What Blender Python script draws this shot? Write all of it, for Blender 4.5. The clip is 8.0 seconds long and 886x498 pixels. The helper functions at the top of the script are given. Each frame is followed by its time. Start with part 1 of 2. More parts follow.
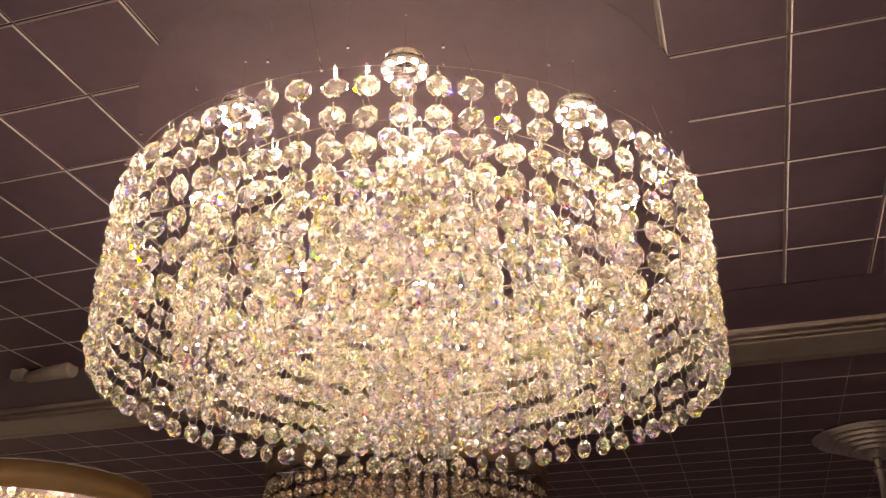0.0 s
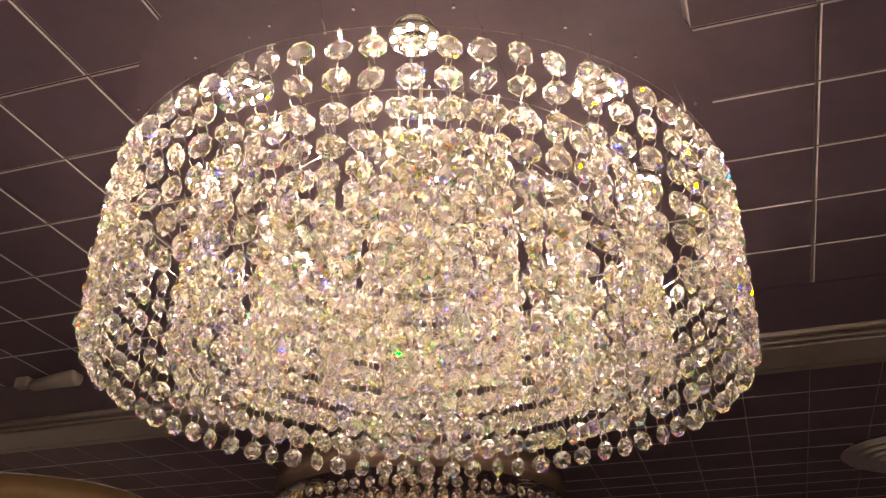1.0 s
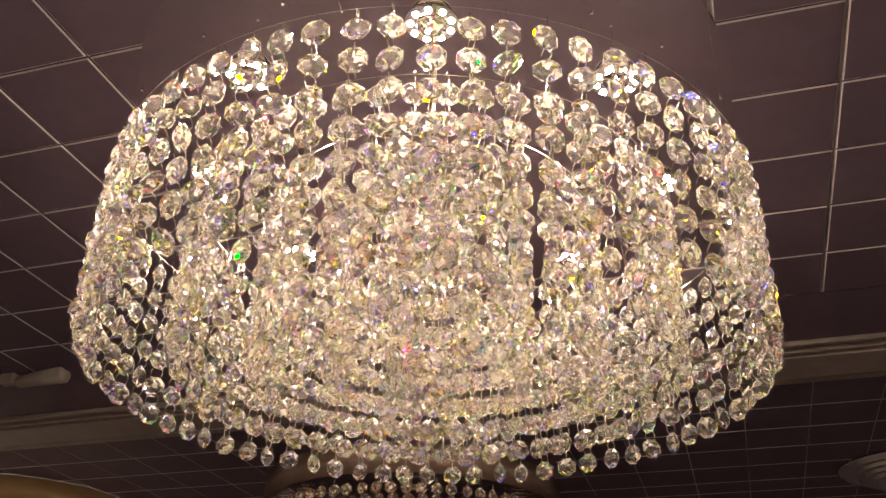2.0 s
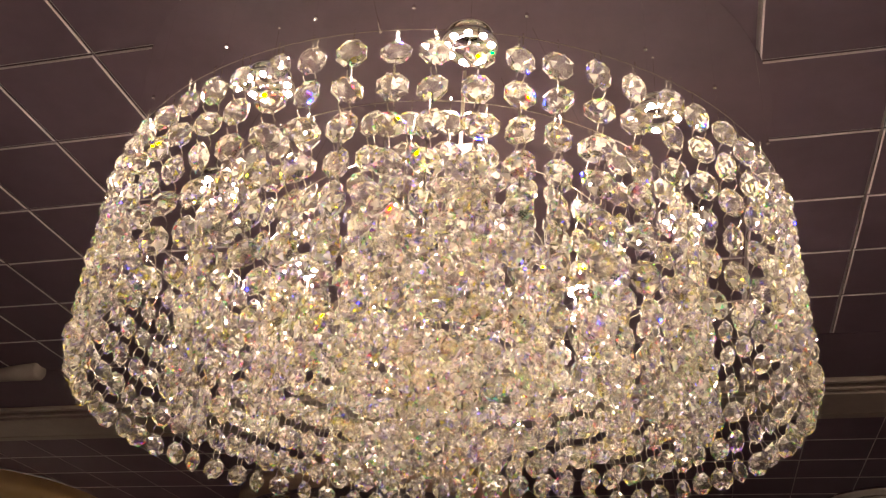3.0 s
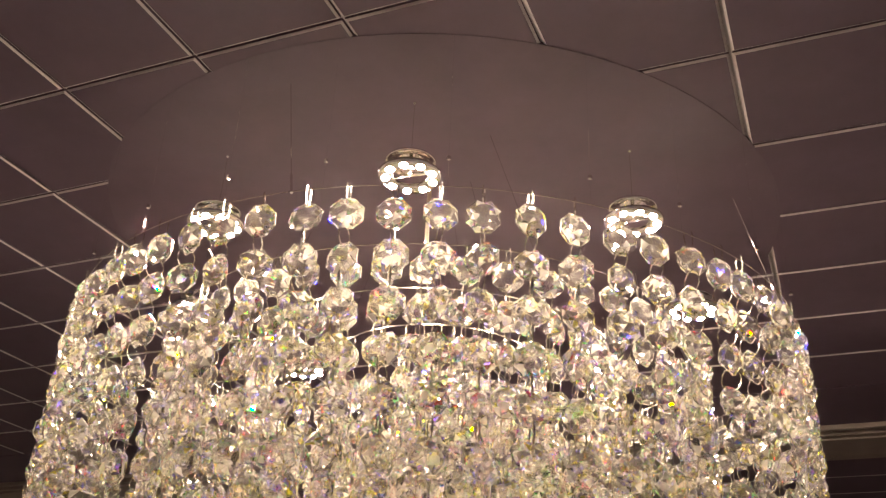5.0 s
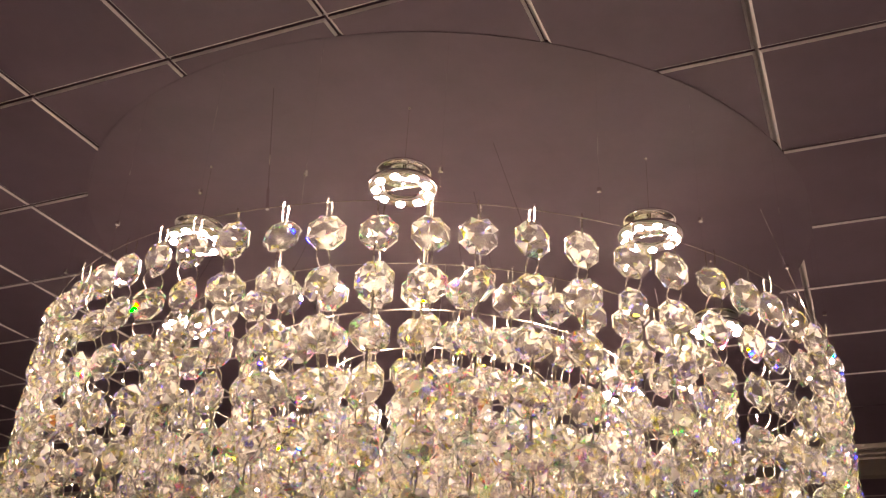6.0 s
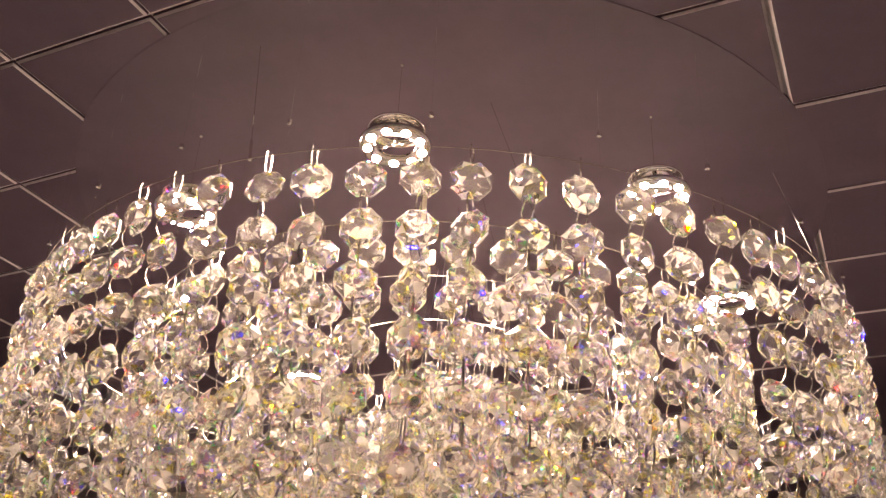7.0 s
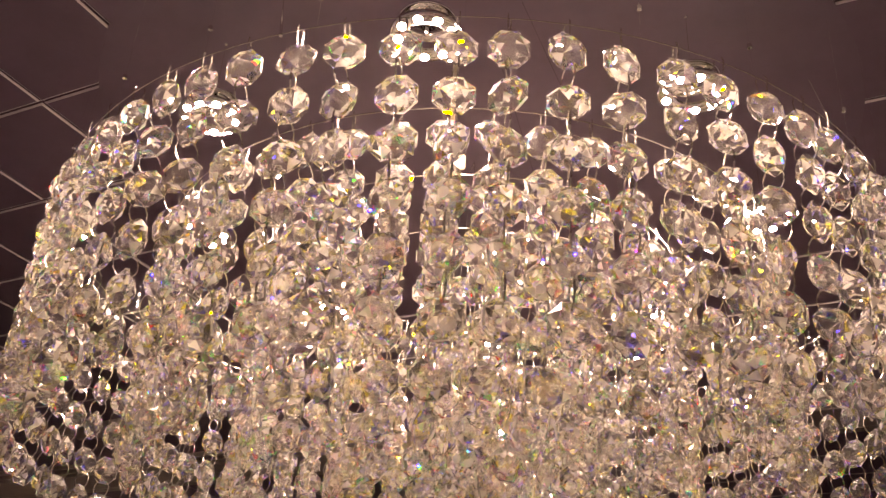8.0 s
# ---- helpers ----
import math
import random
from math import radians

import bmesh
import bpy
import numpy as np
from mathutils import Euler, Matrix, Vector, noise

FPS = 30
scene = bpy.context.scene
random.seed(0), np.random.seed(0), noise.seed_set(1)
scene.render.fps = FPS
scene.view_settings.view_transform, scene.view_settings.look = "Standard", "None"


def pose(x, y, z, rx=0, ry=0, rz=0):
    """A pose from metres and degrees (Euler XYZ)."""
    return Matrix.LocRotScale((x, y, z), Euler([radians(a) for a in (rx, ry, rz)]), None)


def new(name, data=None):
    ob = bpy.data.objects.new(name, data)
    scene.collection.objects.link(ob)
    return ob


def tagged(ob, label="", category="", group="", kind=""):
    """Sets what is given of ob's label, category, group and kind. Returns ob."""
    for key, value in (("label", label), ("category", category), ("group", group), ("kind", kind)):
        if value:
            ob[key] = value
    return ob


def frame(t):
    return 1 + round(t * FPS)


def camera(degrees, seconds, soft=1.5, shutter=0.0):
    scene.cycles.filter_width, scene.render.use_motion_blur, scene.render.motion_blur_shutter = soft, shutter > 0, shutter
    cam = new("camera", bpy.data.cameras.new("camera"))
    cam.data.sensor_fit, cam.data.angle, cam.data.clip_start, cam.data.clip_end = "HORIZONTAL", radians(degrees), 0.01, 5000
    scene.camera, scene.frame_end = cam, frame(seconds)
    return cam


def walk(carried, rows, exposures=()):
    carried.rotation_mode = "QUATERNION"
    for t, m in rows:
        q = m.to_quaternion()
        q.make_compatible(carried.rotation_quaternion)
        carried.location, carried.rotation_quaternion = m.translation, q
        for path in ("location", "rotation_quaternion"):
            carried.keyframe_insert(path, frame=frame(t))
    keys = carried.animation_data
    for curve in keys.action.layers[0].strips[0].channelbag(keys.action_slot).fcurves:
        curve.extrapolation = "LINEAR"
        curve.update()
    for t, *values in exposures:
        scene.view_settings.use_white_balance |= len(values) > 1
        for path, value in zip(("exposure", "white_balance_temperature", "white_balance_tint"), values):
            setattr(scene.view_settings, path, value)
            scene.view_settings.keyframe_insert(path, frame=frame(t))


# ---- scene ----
cam = camera(50.6, 8.0, soft=1.3)
walk(cam, [
    (0.0, pose(-0.0054, -0.0134, 1.8893, 117.48, -0.12, 17.40)),
    (0.5, pose(-0.0101, 0.0134, 1.8795, 118.53, -0.35, 18.05)),
    (1.0, pose(-0.0178, 0.0382, 1.8750, 119.22, -0.50, 18.34)),
    (1.5, pose(-0.0229, 0.0517, 1.8683, 119.97, -0.50, 18.20)),
    (3.0, pose(-0.0862, 0.0711, 1.9227, 119.54, -3.23, 14.05)),
    (3.5, pose(-0.0819, 0.0714, 1.9462, 119.90, -2.98, 14.44)),
    (4.0, pose(-0.0482, 0.0791, 1.9768, 118.25, -2.57, 17.00)),
    (4.5, pose(-0.0135, 0.0951, 2.0099, 117.47, -2.56, 20.17)),
    (5.0, pose(0.0043, 0.0928, 2.0412, 117.83, -2.41, 21.98)),
    (6.5, pose(0.0019, 0.1609, 2.0783, 117.92, -2.98, 23.96)),
    (7.0, pose(-0.0014, 0.1735, 2.0580, 118.96, -2.67, 24.67)),
    (7.5, pose(-0.0143, 0.1905, 2.0289, 119.22, -2.54, 25.15)),
    (8.0, pose(-0.0238, 0.2006, 2.0167, 118.53, -2.94, 25.32)),
], exposures=[(0.0, 0.37, 6900, 5), (1.0, 0.14, 6500, 3), (3.5, -0.1, 6500, 2), (5.0, -0.15, 6500, 0), (6.5, -0.1, 6500, 9), (7.5, -0.12, 6700, 13), (8.0, -0.45, 6900, 17)])

# ---- light ----
LED_GLOW = 2900.0
WARM = (1.0, 0.755, 0.60)
world = bpy.data.worlds.new("room_air")
scene.world = world
world.use_nodes = True
world.node_tree.nodes["Background"].inputs[0].default_value = (0.55, 0.42, 0.5, 1)
world.node_tree.nodes["Background"].inputs[1].default_value = 0.05

# ---- plan ----
CEIL = 2.4
CELL = 0.1
GRID_X, GRID_Y = 0.085, 0.644
PLATE_R, PLATE_LOW, LAMP_LOW = 0.263, 2.39984, 2.345
BEAD_R, PITCH, TOP_BEAD = 0.0098, 0.0252, 2.282
RINGS = [(0.262, 68, 6), (0.197, 52, 6), (0.137, 36, 6), (0.078, 20, 6), (0.030, 8, 6)]
LAMP_TURN = -73


# ---- materials ----
def material(name):
    m = bpy.data.materials.new(name)
    m.use_nodes = True
    nt = m.node_tree
    return m, nt, nt.nodes["Principled BSDF"], nt.nodes["Material Output"]


def node(nt, kind, **inputs):
    n = nt.nodes.new(kind)
    for key, value in inputs.items():
        n.inputs[key].default_value = value
    return n


def rough_surface(name, dark, light, rough, scale, metal=0.0, bump=0.0, fine=6.0):
    """Two scales of noise drive the colour, the finer one the roughness and the relief."""
    m, nt, p, out = material(name)
    co = nt.nodes.new("ShaderNodeTexCoord")
    big = node(nt, "ShaderNodeTexNoise", Scale=scale, Detail=4.0, Roughness=0.6)
    small = node(nt, "ShaderNodeTexNoise", Scale=scale * fine, Detail=6.0, Roughness=0.7)
    for n in (big, small):
        nt.links.new(co.outputs["Object"], n.inputs["Vector"])
    blend = nt.nodes.new("ShaderNodeMath")
    blend.operation = "MULTIPLY_ADD"
    nt.links.new(small.outputs[0], blend.inputs[0])
    blend.inputs[1].default_value = 0.5
    half = nt.nodes.new("ShaderNodeMath")
    half.operation = "MULTIPLY"
    half.inputs[1].default_value = 0.5
    nt.links.new(big.outputs[0], half.inputs[0])
    nt.links.new(half.outputs[0], blend.inputs[2])
    ramp = nt.nodes.new("ShaderNodeValToRGB")
    ramp.color_ramp.elements[0].position, ramp.color_ramp.elements[0].color = 0.35, (*dark, 1)
    ramp.color_ramp.elements[1].position, ramp.color_ramp.elements[1].color = 0.65, (*light, 1)
    nt.links.new(blend.outputs[0], ramp.inputs[0])
    nt.links.new(ramp.outputs[0], p.inputs["Base Color"])
    p.inputs["Metallic"].default_value = metal
    rr = nt.nodes.new("ShaderNodeMapRange")
    rr.inputs["To Min"].default_value, rr.inputs["To Max"].default_value = rough * 0.75, min(1, rough * 1.25)
    nt.links.new(small.outputs[0], rr.inputs["Value"])
    nt.links.new(rr.outputs[0], p.inputs["Roughness"])
    if bump:
        b = node(nt, "ShaderNodeBump", Strength=0.4, Distance=bump)
        nt.links.new(small.outputs[0], b.inputs["Height"])
        nt.links.new(b.outputs[0], p.inputs["Normal"])
    return m


def crystal_material(name, tint, clear, haze=1.0):
    """Cut lead crystal. Its index differs for red, green and blue; the facets differ in polish and in a pale film
    standing in for scattered light.
    """
    m, nt, p, out = material(name)
    nt.nodes.remove(p)
    geo, info = nt.nodes.new("ShaderNodeNewGeometry"), nt.nodes.new("ShaderNodeObjectInfo")
    mixed = nt.nodes.new("ShaderNodeMath")
    mixed.operation = "MULTIPLY_ADD"
    mixed.inputs[1].default_value = 17.3
    nt.links.new(info.outputs["Random"], mixed.inputs[0])
    nt.links.new(geo.outputs["Random Per Island"], mixed.inputs[2])
    facet = nt.nodes.new("ShaderNodeMath")
    facet.operation = "FRACT"
    nt.links.new(mixed.outputs[0], facet.inputs[0])

    def per_facet(stops, stepped=False):
        ramp = nt.nodes.new("ShaderNodeValToRGB")
        if stepped:
            ramp.color_ramp.interpolation = "CONSTANT"
        els = ramp.color_ramp.elements
        while len(els) < len(stops):
            els.new(0.5)
        for el, (at, v) in zip(els, stops):
            el.position, el.color = at, (v, v, v, 1)
        nt.links.new(facet.outputs[0], ramp.inputs[0])
        return ramp.outputs[0]

    def mixed_with(base, extra, share):
        mix = nt.nodes.new("ShaderNodeMixShader")
        if isinstance(share, float):
            mix.inputs[0].default_value = share
        else:
            nt.links.new(share, mix.inputs[0])
        nt.links.new(base.outputs[0], mix.inputs[1])
        nt.links.new(extra.outputs[0], mix.inputs[2])
        return mix

    plain = node(nt, "ShaderNodeBsdfGlass", Color=(*tint, 1), Roughness=0.0, IOR=1.56)
    def splitting(lobes):
        last = None
        for (r, g, b), ior in lobes:
            lobe = node(nt, "ShaderNodeBsdfGlass", Color=(r * tint[0], g * tint[1], b * tint[2], 1), Roughness=0.0, IOR=ior)
            if last is None:
                last = lobe
            else:
                a = nt.nodes.new("ShaderNodeAddShader")
                nt.links.new(last.outputs[0], a.inputs[0])
                nt.links.new(lobe.outputs[0], a.inputs[1])
                last = a
        return last

    wide = splitting((((1, 1, 0), 1.54), ((0, 0, 1), 1.66)))
    narrow = splitting((((1, 0, 0), 1.53), ((0, 1, 0), 1.57), ((0, 0, 1), 1.63)))
    clearer = node(nt, "ShaderNodeBsdfTransparent", Color=(0.98, 0.97, 0.95, 1))
    # pale diffuse film brightens facets in place of light scattered in the crystal
    pale_film = node(nt, "ShaderNodeBsdfDiffuse", Color=(0.95, 0.90, 0.84, 1))
    pale_film_through = node(nt, "ShaderNodeBsdfTranslucent", Color=(0.96, 0.91, 0.85, 1))
    shine = node(nt, "ShaderNodeBsdfGlossy", Color=(*tint, 1), Roughness=0.22)
    # each facet is of one kind: clear, plain, splitting the colours, or hazy
    last = mixed_with(plain, wide, per_facet([(0.0, 0.0), (0.60, 1.0), (0.74, 0.0)], True))
    last = mixed_with(last, narrow, per_facet([(0.0, 0.0), (0.74, 1.0), (0.79, 0.0)], True))
    last = mixed_with(last, clearer, per_facet([(0.0, 1.0), (clear, 0.0)], True))
    film = mixed_with(pale_film, pale_film_through, 0.55)
    last = mixed_with(last, film, per_facet([(0.0, haze * 0.04), (clear, haze * 0.08), (0.60, haze * 0.04), (0.80, haze * 0.34), (0.92, haze * 0.7)], True))
    last = mixed_with(last, shine, per_facet([(0.0, 0.02), (clear + 0.1, 0.05), (clear + 0.16, 0.02), (0.9, 0.03)], True))
    nt.links.new(last.outputs[0], out.inputs["Surface"])
    return m


def glowing(name, colour, strength):
    m, nt, p, out = material(name)
    p.inputs["Base Color"].default_value = (0.9, 0.85, 0.7, 1)
    p.inputs["Emission Color"].default_value = (*colour, 1)
    p.inputs["Emission Strength"].default_value = strength
    return m


CRYSTAL = crystal_material("cut_crystal", (0.98, 0.96, 0.93), 0.36, 0.42)
# brown reflections of the room are put into this crystal's tint and haze
BROWN_LIT = crystal_material("brown_lit_crystal", (0.93, 0.78, 0.64), 0.25, 2.0)
CHROME = rough_surface("chrome", (0.72, 0.70, 0.66), (0.86, 0.84, 0.80), 0.08, 30, metal=1.0)
WIRE = rough_surface("wire_steel", (0.62, 0.58, 0.5), (0.8, 0.75, 0.66), 0.22, 80, metal=1.0)
DRUM = rough_surface("black_lacquer", (0.116, 0.078, 0.109), (0.164, 0.111, 0.154), 0.62, 5, bump=0.0002)
PANEL = rough_surface("ceiling_black", (0.120, 0.080, 0.113), (0.170, 0.115, 0.160), 0.7, 5, bump=0.0003)
# pale non-metal colour carries the glint of the metal panel edges
EDGE = rough_surface("panel_edge_glint", (0.60, 0.53, 0.55), (0.74, 0.67, 0.68), 0.4, 40)
BEAM = rough_surface("beige_strip", (0.30, 0.25, 0.22), (0.42, 0.36, 0.32), 0.6, 6, bump=0.0003)
# pale floor and mauve walls chosen to brighten and tint the bounced light
BOUNCE_WALL = rough_surface("mauve_bounce_wall", (0.60, 0.52, 0.60), (0.70, 0.62, 0.69), 0.8, 2)
FLOOR = rough_surface("pale_bounce_floor", (0.68, 0.62, 0.60), (0.80, 0.74, 0.72), 0.4, 1.5)
AMBER = rough_surface("amber_band_glow", (0.44, 0.33, 0.19), (0.54, 0.41, 0.25), 0.6, 4, bump=0.0002)
# translucent share added so lamps inside brighten the otherwise dark band
lets_through = node(AMBER.node_tree, "ShaderNodeBsdfTranslucent", Color=(0.52, 0.38, 0.20, 1))
glow_mix = node(AMBER.node_tree, "ShaderNodeMixShader", Fac=0.16)
AMBER.node_tree.links.new(AMBER.node_tree.nodes["Principled BSDF"].outputs[0], glow_mix.inputs[1])
AMBER.node_tree.links.new(lets_through.outputs[0], glow_mix.inputs[2])
AMBER.node_tree.links.new(glow_mix.outputs[0], AMBER.node_tree.nodes["Material Output"].inputs["Surface"])
BROWN = rough_surface("brown_band", (0.15, 0.095, 0.07), (0.22, 0.145, 0.105), 0.75, 9)
BRACKET = rough_surface("cream_steel", (0.62, 0.55, 0.42), (0.74, 0.66, 0.52), 0.45, 30)
LED = glowing("led", WARM, LED_GLOW)


# ---- mesh helpers ----
def mesh_of(bm, name, mat, smooth=False):
    me = bpy.data.meshes.new(name)
    bm.to_mesh(me)
    bm.free()
    me.materials.append(mat)
    if smooth:
        me.polygons.foreach_set("use_smooth", [True] * len(me.polygons))
    return me


def thing(name, label, category, at=(0, 0, 0), group="", kind=""):
    ob = new(name)
    ob.location = at
    return tagged(ob, label, category, group, kind)


def part(name, bm, mat, parent, label="", smooth=False):
    ob = new(name, bm if isinstance(bm, bpy.types.Mesh) else mesh_of(bm, name, mat, smooth))
    ob.parent = parent
    if label:
        tagged(ob, label)
    return ob


def box(bm, lo, hi, bevel=0.0):
    size = [b - a for a, b in zip(lo, hi)]
    mid = [(a + b) / 2 for a, b in zip(lo, hi)]
    made = bmesh.ops.create_cube(bm, size=1.0, matrix=Matrix.LocRotScale(mid, None, size))
    if bevel:
        edges = list({e for v in made["verts"] for e in v.link_edges})
        bmesh.ops.bevel(bm, geom=edges, offset=bevel, segments=2, affect="EDGES")


def turned(bm, profile, steps=48, at=(0, 0)):
    """A body of revolution round a vertical axis; profile is a row of (radius, height)."""
    rings = []
    for r, z in profile:
        if r < 1e-6:
            rings.append([bm.verts.new((at[0], at[1], z))])
        else:
            rings.append([bm.verts.new((at[0] + r * math.cos(2 * math.pi * i / steps), at[1] + r * math.sin(2 * math.pi * i / steps), z)) for i in range(steps)])
    for a, b in zip(rings, rings[1:]):
        for i in range(steps):
            j = (i + 1) % steps
            if len(a) == 1 and len(b) == 1:
                continue
            if len(a) == 1:
                bm.faces.new((a[0], b[j], b[i]))
            elif len(b) == 1:
                bm.faces.new((a[i], a[j], b[0]))
            else:
                bm.faces.new((a[i], a[j], b[j], b[i]))


def torus_data(major, minor, m, steps=14, sides=5, squash=1.0):
    """Vertices and faces of a wire ring in the local xz plane, moved by m."""
    verts, faces = [], []
    for i in range(steps):
        a = 2 * math.pi * i / steps
        for k in range(sides):
            b = 2 * math.pi * k / sides
            r = major + minor * math.cos(b)
            verts.append(m @ Vector((r * math.cos(a) * squash, minor * math.sin(b), r * math.sin(a))))
            faces.append((i * sides + k, ((i + 1) % steps) * sides + k, ((i + 1) % steps) * sides + (k + 1) % sides, i * sides + (k + 1) % sides))
    return verts, faces


def bead_data():
    """A cut octagon, flat across local y: a narrow girdle, a turned ring of facets and a small table on each side."""
    verts, faces = [], []
    levels = [(-0.0058, 0.26, 0.5), (-0.0040, 0.64, 0.0), (-0.0007, 1.0, 0.5), (0.0007, 1.0, 0.5), (0.0040, 0.64, 0.0), (0.0058, 0.26, 0.5)]
    for y, r, turn in levels:
        for i in range(8):
            a = 2 * math.pi * (i + turn) / 8
            verts.append(Vector((BEAD_R * r * math.cos(a), y, BEAD_R * r * math.sin(a))))
    for lv in range(5):
        t0, t1 = levels[lv][2], levels[lv + 1][2]
        for i in range(8):
            j = (i + 1) % 8
            a, b = lv * 8, lv * 8 + 8
            if t0 == t1:
                faces.append((a + i, a + j, b + j, b + i))
            elif t0 > t1:
                faces += [(a + i, b + j, b + i), (a + i, a + j, b + j)]
            else:
                faces += [(a + i, a + j, b + i), (a + j, b + j, b + i)]
    faces += [tuple(reversed(range(8))), tuple(range(40, 48))]
    split_v, split_f = [], []
    for f in faces:
        a, b, c = (verts[i] for i in f[:3])
        if (b - a).cross(c - a).dot(a + b + c) < 0:
            f = tuple(reversed(f))
        split_f.append(tuple(range(len(split_v), len(split_v) + len(f))))
        split_v += [verts[i] for i in f]
    return split_v, split_f


def joined(pieces, name, mat, smooth=False):
    verts, faces, base = [], [], 0
    for v, f in pieces:
        verts += v
        faces += [tuple(i + base for i in q) for q in f]
        base += len(v)
    me = bpy.data.meshes.new(name)
    me.from_pydata([tuple(v) for v in verts], [], faces)
    me.materials.append(mat)
    if smooth:
        me.polygons.foreach_set("use_smooth", [True] * len(me.polygons))
    me.update()
    return me


# ---- the room ----
def ceiling():
    """Square black panels in a thin metal grid, in one mesh: panels with chamfered edges, coloured pale for the light
    they catch, and a recessed joint.
    """
    verts, faces, mats = [], [], []
    gap, lip, up = 0.0009, 0.0015, 0.003
    rows = [(GRID_Y + CELL * j, CELL, 1.0) for j in range(-24, 5)]
    # far side joints are narrowed to look dimmer, imitating less caught light
    rows += [(1.432 + CELL * j, CELL, 0.3) for j in range(5)]
    rows += [(1.932 + 0.075 * j, 0.075, 0.3) for j in range(43)]
    for i in range(-26, 22):
        for row, deep, joint_glint in rows:
            x0, y0 = GRID_X + CELL * i + gap * joint_glint, row + gap
            x1, y1 = GRID_X + CELL * (i + 1) - gap * joint_glint, row + deep - gap
            dz = random.uniform(-0.0001, 0.0001)
            b = len(verts)
            for inset, z in ((0, up), (0, lip * 0.6), (lip, 0)):
                side = inset * joint_glint
                verts += [(x0 + side, y0 + inset, CEIL + z + dz), (x1 - side, y0 + inset, CEIL + z + dz), (x1 - side, y1 - inset, CEIL + z + dz), (x0 + side, y1 - inset, CEIL + z + dz)]
            for lv in (0, 4):
                for k in range(4):
                    n = (k + 1) % 4
                    faces.append((b + lv + k, b + lv + n, b + lv + 4 + n, b + lv + 4 + k))
                    mats.append(0 if lv == 0 else 1)
            faces.append((b + 11, b + 10, b + 9, b + 8))
            mats.append(0)
    b = len(verts)
    verts += [(-3, -2.2, CEIL + up), (3, -2.2, CEIL + up), (3, 5.2, CEIL + up), (-3, 5.2, CEIL + up)]
    faces.append((b + 3, b + 2, b + 1, b))
    mats.append(1)
    me = bpy.data.meshes.new("ceiling")
    me.from_pydata(verts, [], faces)
    me.materials.append(PANEL)
    me.materials.append(EDGE)
    me.polygons.foreach_set("material_index", mats)
    ob = new("ceiling", me)
    tagged(ob, "black square ceiling panels in a thin metal grid", "ceiling", kind="structure")


def shell():
    # unseen floor and walls, added to close the room and bounce light
    for name, lo, hi, mat, label in (
        ("floor", (-3, -2.2, -0.1), (3, 5.2, 0), FLOOR, "unseen pale beige floor, added to bounce lamp light upward"),
        ("wall_north", (-3, 5.2, 0), (3, 5.35, 2.55), BOUNCE_WALL, "unseen plain mauve wall, added to close the room and tint bounced light"),
        ("wall_south", (-3, -2.35, 0), (3, -2.2, 2.55), BOUNCE_WALL, "unseen plain mauve wall, added to close the room and tint bounced light"),
        ("wall_east", (3, -2.35, 0), (3.15, 5.35, 2.55), BOUNCE_WALL, "unseen plain mauve wall, added to close the room and tint bounced light"),
        ("wall_west", (-3.15, -2.35, 0), (-3, 5.35, 2.55), BOUNCE_WALL, "unseen plain mauve wall, added to close the room and tint bounced light"),
    ):
        bm = bmesh.new()
        box(bm, lo, hi)
        tagged(new(name, mesh_of(bm, name, mat)), label, name.split("_")[0], kind="structure")


def beam():
    """A dark board with two ridges, then a beige strip with a lip, run across the panels."""
    for name, mat, label, rows in (
        ("ceiling_board", PANEL, "dark flat board between the ceiling panels", ((1.146, 1.283, 0.001),)),
        ("trim", BEAM, "flat beige strip set into the black ceiling", ((1.285, 1.292, -0.004), (1.310, 1.317, -0.004), (1.327, 1.404, -0.005), (1.411, 1.430, -0.003))),
    ):
        bm = bmesh.new()
        for y0, y1, z in rows:
            box(bm, (-2.5, y0, CEIL + z), (2.2, y1, CEIL + 0.0028), 0.0008)
        tagged(new(name, mesh_of(bm, name, mat)), label, "ceiling strip", kind="structure")


ceiling()
shell()
beam()


# ---- chandeliers ----
BEAD_V, BEAD_F = bead_data()


def bead_pose(radius, angle, level, turn, lean):
    """Faces look out from the axis; each one hangs a little turned."""
    return Matrix.Translation((radius * math.cos(angle), radius * math.sin(angle), level)) @ Matrix.Rotation(angle + math.pi / 2 + turn, 4, "Z") @ Matrix.Rotation(lean, 4, "X")


HOOK_TOP = TOP_BEAD + 0.0166
LINK_V, LINK_F = torus_data(0.0064, 0.00042, Matrix(), squash=0.86)


def hook_data(m):
    """Two bent wire pins that hold the first crystal to the hanging ring."""
    w, verts, faces = 0.00030, [], []
    for side in (-1, 1):
        base = len(verts)
        path = [(0.0012 * side, TOP_BEAD + 0.0070), (0.0020 * side, TOP_BEAD + 0.0098), (0.0026 * side, HOOK_TOP - 0.001), (0.0019 * side, HOOK_TOP + 0.0012)]
        for x, z in path:
            verts += [m @ Vector((x + dx * w, dy * w, z)) for dx, dy in ((-1, -1), (1, -1), (1, 1), (-1, 1))]
        for k in range(len(path) - 1):
            for n in range(4):
                a, b = base + 4 * k + n, base + 4 * k + (n + 1) % 4
                faces.append((a, b, b + 4, a + 4))
        top = base + 4 * len(path) - 4
        faces += [(base + 3, base + 2, base + 1, base), (top, top + 1, top + 2, top + 3)]
    return verts, faces


def link_pose(radius, angle, k):
    z = TOP_BEAD + PITCH / 2 - PITCH * k
    return Matrix.Translation((radius * math.cos(angle), radius * math.sin(angle), z)) @ Matrix.Rotation(angle + random.uniform(-0.35, 0.35), 4, "Z")


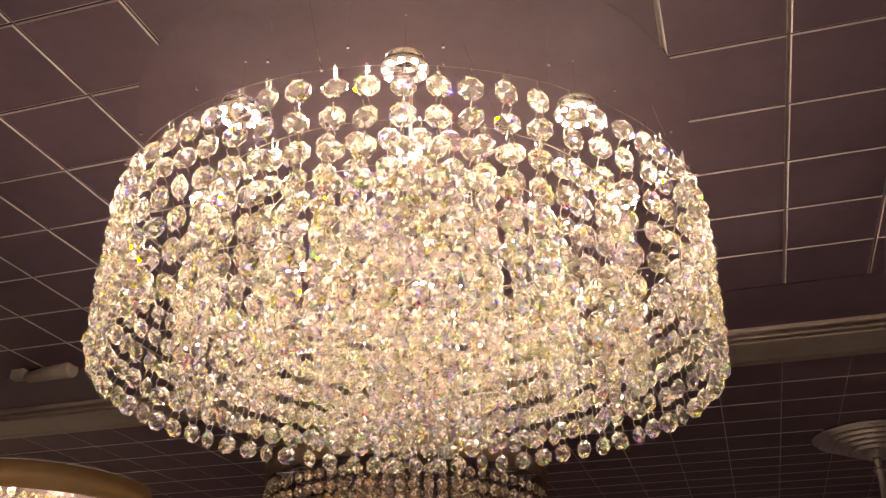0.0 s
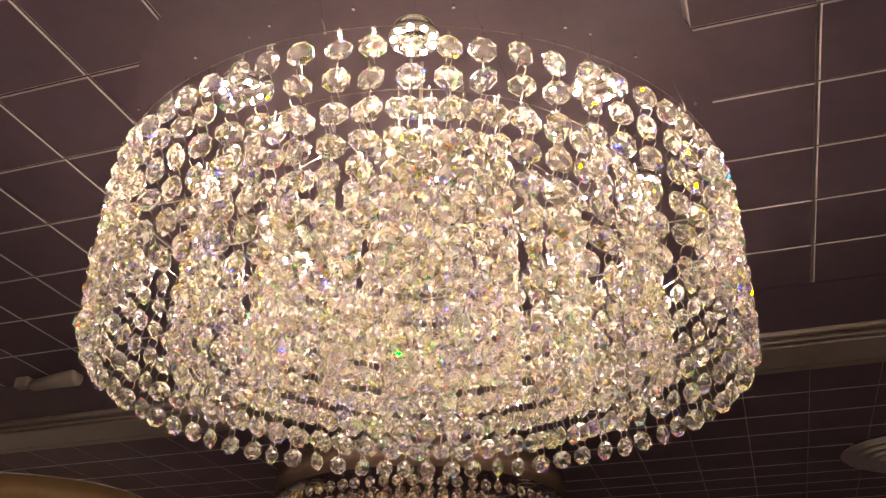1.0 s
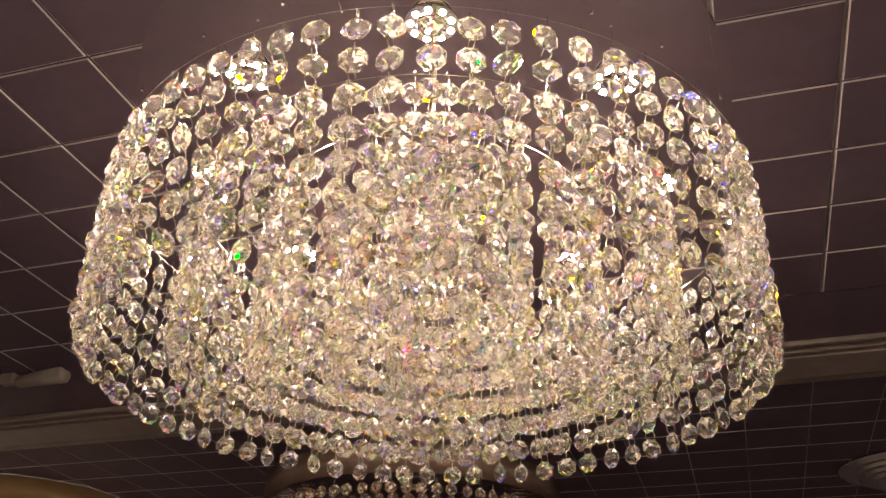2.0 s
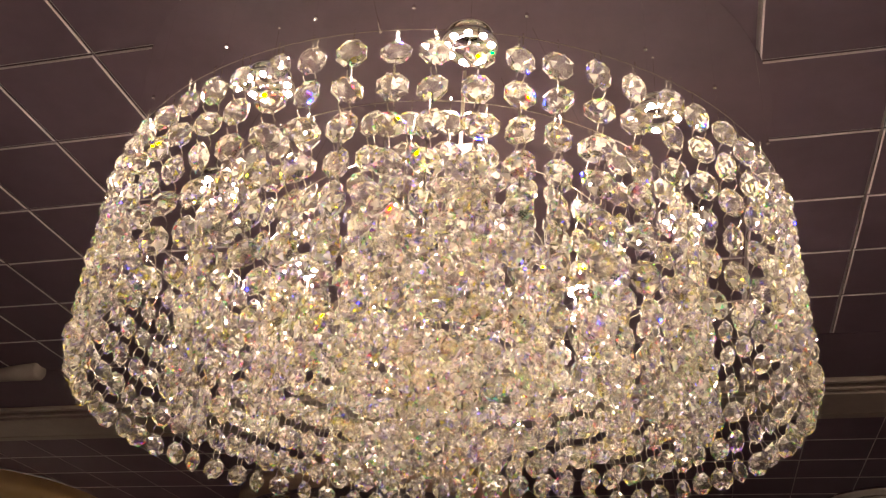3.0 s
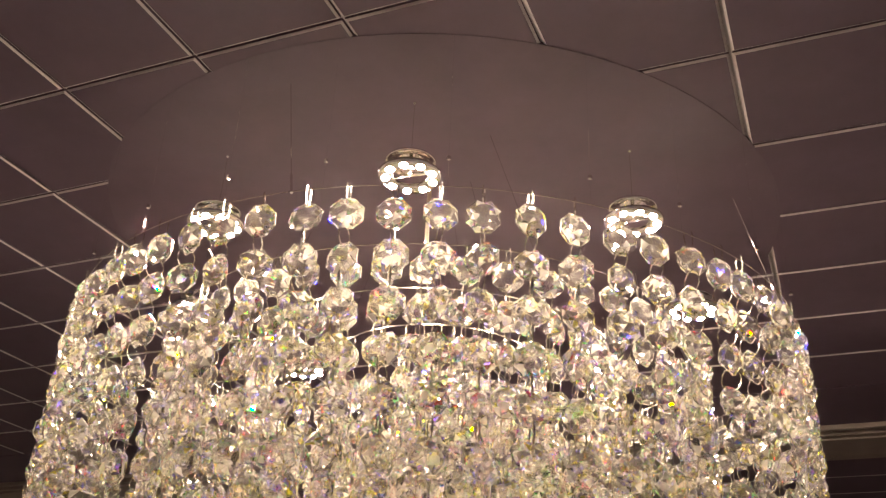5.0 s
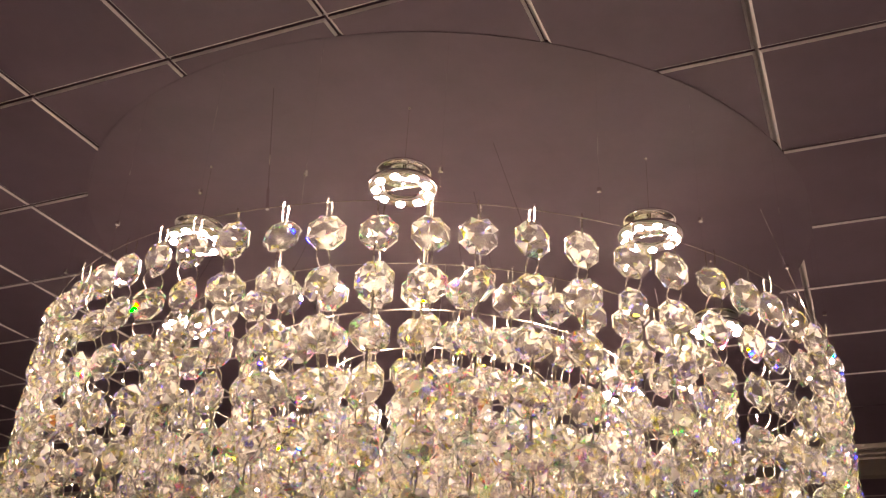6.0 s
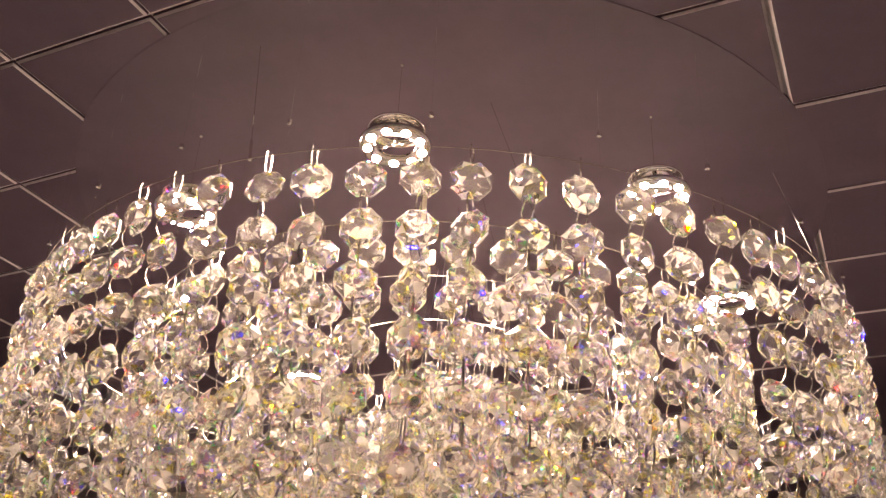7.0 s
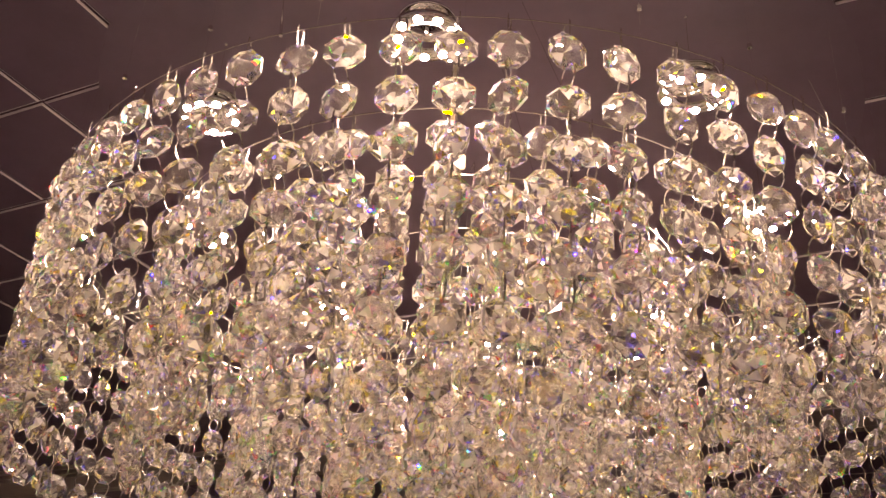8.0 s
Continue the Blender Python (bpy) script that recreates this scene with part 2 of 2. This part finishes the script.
def lamp_meshes():
    bm = bmesh.new()
    ring = [(0.0105, LAMP_LOW), (0.0112, LAMP_LOW - 0.001), (0.0184, LAMP_LOW - 0.001), (0.0194, LAMP_LOW + 0.0004), (0.0194, LAMP_LOW + 0.0014), (0.0184, LAMP_LOW + 0.0022), (0.0115, LAMP_LOW + 0.0022), (0.0105, LAMP_LOW + 0.0014), (0.0105, LAMP_LOW)]
    turned(bm, ring, 32)
    box(bm, (-0.0115, -0.0005, LAMP_LOW + 0.0002), (0.0115, 0.0005, LAMP_LOW + 0.0014))
    bmesh.ops.recalc_face_normals(bm, faces=bm.faces)
    cup = mesh_of(bm, "lamp", CHROME, True)
    bm = bmesh.new()
    low = LAMP_LOW + 0.0095
    turned(bm, [(0.0, low + 0.0026), (0.008, low + 0.0018), (0.0150, low), (0.0157, low + 0.0004), (0.0155, low + 0.0012), (0.009, low + 0.0040), (0.003, low + 0.0048), (0.0, low + 0.0048)], 32)
    turned(bm, [(0.0, LAMP_LOW + 0.001), (0.0011, LAMP_LOW + 0.001), (0.0011, low + 0.0018), (0.0, low + 0.0018)], 10)
    bmesh.ops.recalc_face_normals(bm, faces=bm.faces)
    reflector = mesh_of(bm, "reflector", CHROME, True)
    bm = bmesh.new()
    turned(bm, [(0.0, PLATE_LOW), (0.001, PLATE_LOW), (0.00015, PLATE_LOW - 0.001), (0.00015, LAMP_LOW + 0.013), (0.0, LAMP_LOW + 0.013)], 10)
    bmesh.ops.recalc_face_normals(bm, faces=bm.faces)
    neck = mesh_of(bm, "neck", WIRE)
    bm = bmesh.new()
    turned(bm, [(0.0025, 0.0), (0.0019, -0.0012), (0.0, -0.0017)], 8)
    bmesh.ops.recalc_face_normals(bm, faces=bm.faces)
    return cup, reflector, neck, mesh_of(bm, "led", LED, True)


LAMP_CUP, REFLECTOR_MESH, NECK_MESH, LED_MESH = lamp_meshes()


def chandelier(label, x, y, lit, turn, near, stone, lamp_ring=0.197, lamp_count=8):
    """A flush black plate with rings of crystal strands hung under it and a ring of lamps between."""
    top = thing("crystal_chandelier", label, "chandelier", (x, y, 0), "crystal drum chandeliers")
    bm = bmesh.new()
    turned(bm, [(0.0, CEIL + 0.002), (PLATE_R, CEIL + 0.002), (PLATE_R, PLATE_LOW), (0.0, PLATE_LOW)], 128)
    bmesh.ops.recalc_face_normals(bm, faces=bm.faces)
    part("base_plate", bm, DRUM, top, "plain lacquered round base plate")
    for r, count, beads in RINGS:
        z = HOOK_TOP
        half = 0.00015 if r == RINGS[0][0] else 0.00025
        bm = bmesh.new()
        turned(bm, [(r - half, z), (r + half, z), (r + half, z + 2 * half), (r - half, z + 2 * half), (r - half, z)], 96)
        part("hanging_ring", bm, WIRE, top, "thin bright steel hanging ring")
        for k in range(4 if near else 0):
            a = math.radians((-85 if r == RINGS[0][0] else -50) + 90 * k)
            thick = 0.0008 if r == RINGS[0][0] else 0.0003
            foot, head = Vector(((r - 0.001) * math.cos(a), (r - 0.001) * math.sin(a), z)), Vector(((r - 0.03) * math.cos(a - 0.12), (r - 0.03) * math.sin(a - 0.12), PLATE_LOW))
            bm = bmesh.new()
            turned(bm, [(0.0, 0.0), (thick, 0.0), (thick, 0.016), (0.0003, 0.017), (0.0003, (head - foot).length), (0.0, (head - foot).length)], 8)
            bmesh.ops.transform(bm, matrix=Matrix.Translation(foot) @ (head - foot).to_track_quat("Z", "Y").to_matrix().to_4x4(), verts=bm.verts)
            bmesh.ops.recalc_face_normals(bm, faces=bm.faces)
            part("stay_rod", bm, CHROME, top)
    bm = bmesh.new()
    turned(bm, [(0.00006, HOOK_TOP), (0.00006, 2.3145), (0.0012, 2.315), (0.0012, 2.3172), (0.00006, 2.3178), (0.00006, PLATE_LOW)], 6)
    bmesh.ops.recalc_face_normals(bm, faces=bm.faces)
    hanger_mesh = mesh_of(bm, "suspension_wire", CHROME)
    for k in range(24 if near else 0):
        a = math.radians(-80 + 15 * k) + random.uniform(-0.04, 0.04)
        hanger = part("suspension_wire", hanger_mesh, CHROME, top, "fine wire with a small nut")
        hanger.location = (RINGS[0][0] * math.cos(a), RINGS[0][0] * math.sin(a), 0)
    bead_mesh = joined([(BEAD_V, BEAD_F)], "crystal", stone)
    link_mesh = joined([(LINK_V, LINK_F)], "link", WIRE)
    hook_mesh = joined([hook_data(Matrix())], "strand", WIRE)
    for ring, (r, count, beads) in enumerate(RINGS):
        rest, wires = [], []
        for s in range(count):
            a = turn + 2 * math.pi * s / count + random.uniform(-0.008, 0.008)
            single = near and ring == 0 and s < 50
            hook_at = Matrix.Rotation(a, 4, "Z") @ Matrix.Translation((r, 0, 0)) @ Matrix.Rotation(random.uniform(-0.5, 0.5), 4, "Z")
            if single:
                strand = part("strand", hook_mesh, WIRE, top, "steel hook of a crystal strand")
                strand.matrix_basis = hook_at
                back = hook_at.inverted()
            else:
                wires.append(hook_data(hook_at))
            swing = random.gauss(0, 0.0012)
            for k in range(beads):
                m = bead_pose(r + random.uniform(-0.0008, 0.0008) + swing * k / 5, a, TOP_BEAD - PITCH * k + random.uniform(-0.0006, 0.0006), random.gauss(0, 0.22 + 0.06 * k), random.gauss(0, 0.10))
                w = link_pose(r + swing * k / 5, a, k)
                if single:
                    for name, mesh, at in (("crystal", bead_mesh, m), ("link", link_mesh, w))[:2 if k else 1]:
                        ob = new(name, mesh)
                        ob.parent = strand
                        ob.matrix_basis = back @ at
                else:
                    rest.append(([m @ v for v in BEAD_V], BEAD_F))
                    if k:
                        wires.append(([w @ v for v in LINK_V], LINK_F))
        if rest:
            tagged(part("crystal_curtain", joined(rest, "crystal_curtain", stone), stone, top, "curtain of cut octagon crystals"), kind="stuff")
            tagged(part("link_wire", joined(wires, "link_wire", WIRE), WIRE, top, "fine steel link wire"), kind="stuff")
    for k in range(lamp_count):
        a = math.radians(LAMP_TURN + 360 / lamp_count * k)
        cup = part("lamp", LAMP_CUP, CHROME, top, "round chrome lamp with a ring of diodes")
        cup.location = (lamp_ring * math.cos(a), lamp_ring * math.sin(a), 0)
        part("reflector", REFLECTOR_MESH, CHROME, cup, "small polished dish over the diodes")
        part("neck", NECK_MESH, WIRE, cup, "fine steel wire up to the plate")
        if lit:
            for n in range(9):
                b = 2 * math.pi * n / 9 + 0.3 * k
                d = part("led", LED_MESH, LED, cup)
                d.location = (0.0148 * math.cos(b), 0.0148 * math.sin(b), LAMP_LOW - 0.0009)
    bm = bmesh.new()
    box(bm, (0.022, -0.104, 2.320), (0.042, -0.101, 2.330), 0.0008)
    box(bm, (0.031, -0.103, 2.328), (0.0335, -0.1015, PLATE_LOW))
    part("bracket", bm, BRACKET, top, "cream painted steel bracket")
    return top


chandelier("lit round crystal chandelier with octagon bead strands under black plate", -0.2648, 0.717, True, math.radians(-173.0), True, CRYSTAL)
def rim_band(top, mat, low, high, label):
    bm = bmesh.new()
    turned(bm, [(0.2655, low + 0.002), (0.2675, low), (0.2675, high), (0.2655, high - 0.002), (0.2655, low + 0.002)], 96)
    bmesh.ops.recalc_face_normals(bm, faces=bm.faces)
    part("rim_band", bm, mat, top, label, True)


dim = chandelier("unlit round chandelier, crystals tinted brown for reflected room light, dim against black ceiling", -0.61, 1.68, False, 0.3, False, BROWN_LIT)
rim_band(dim, BROWN, 2.304, 2.352, "plain dark brown rim band")
yellow = chandelier("lit crystal chandelier with an amber rim farther along the ceiling", -1.57, 1.79, True, 0.1, False, CRYSTAL, 0.137, 4)
for piece in yellow.children:
    if not piece.name.startswith("base_plate"):
        piece.location.z += 0.045
rim_band(yellow, AMBER, 2.341, 2.3995, "smooth amber rim band, given an added faint glow")


def pendant(x, y):
    top = thing("pendant_canopy", "chrome stepped ceiling canopy with a hanging rod", "ceiling canopy", (x, y, 0))
    bm = bmesh.new()
    steps = [(0.0, CEIL - 0.0005), (0.106, CEIL - 0.0005), (0.110, CEIL - 0.003), (0.110, CEIL - 0.006), (0.106, CEIL - 0.009)]
    for k in range(5):
        r, z = 0.103 - 0.014 * k, CEIL - 0.0095 - 0.0058 * k
        steps += [(r, z), (r - 0.0015, z - 0.0035), (r - 0.0035, z - 0.0040), (r - 0.009, z - 0.0034), (r - 0.012, z - 0.0046)]
    steps += [(0.030, CEIL - 0.039), (0.020, CEIL - 0.046), (0.013, CEIL - 0.050), (0.0, CEIL - 0.050)]
    turned(bm, steps, 72)
    bmesh.ops.recalc_face_normals(bm, faces=bm.faces)
    part("canopy", bm, CHROME, top, "stepped chrome dish", True)
    bm = bmesh.new()
    turned(bm, [(0.0, CEIL - 0.04), (0.009, CEIL - 0.04), (0.009, CEIL - 0.062), (0.0125, CEIL - 0.064), (0.0125, CEIL - 0.072), (0.007, CEIL - 0.075), (0.007, CEIL - 0.3), (0.011, CEIL - 0.303), (0.0, CEIL - 0.315)], 24)
    bmesh.ops.recalc_face_normals(bm, faces=bm.faces)
    part("rod", bm, CHROME, top, "chrome rod with a collar", True)


pendant(0.250, 1.889)


def track_spot(x, y):
    top = thing("track_spotlight", "small beige spotlight head on a ceiling board", "spotlight", (x, y, 0))
    bm = bmesh.new()
    box(bm, (-0.012, -0.008, CEIL - 0.016), (0.012, 0.008, CEIL), 0.0015)
    part("mount_box", bm, BEAM, top, "beige mounting box")
    bm = bmesh.new()
    turned(bm, [(0.0, 0.0), (0.007, 0.0), (0.009, 0.003), (0.011, 0.04), (0.014, 0.08), (0.012, 0.083), (0.0, 0.08)], 28)
    bmesh.ops.transform(bm, matrix=Matrix.Translation((0.013, 0.004, CEIL - 0.012)) @ Matrix.Rotation(math.radians(86), 4, "Y"), verts=bm.verts)
    bmesh.ops.recalc_face_normals(bm, faces=bm.faces)
    part("head", bm, BEAM, top, "tapered beige lamp head", True)


track_spot(-1.06, 1.122)
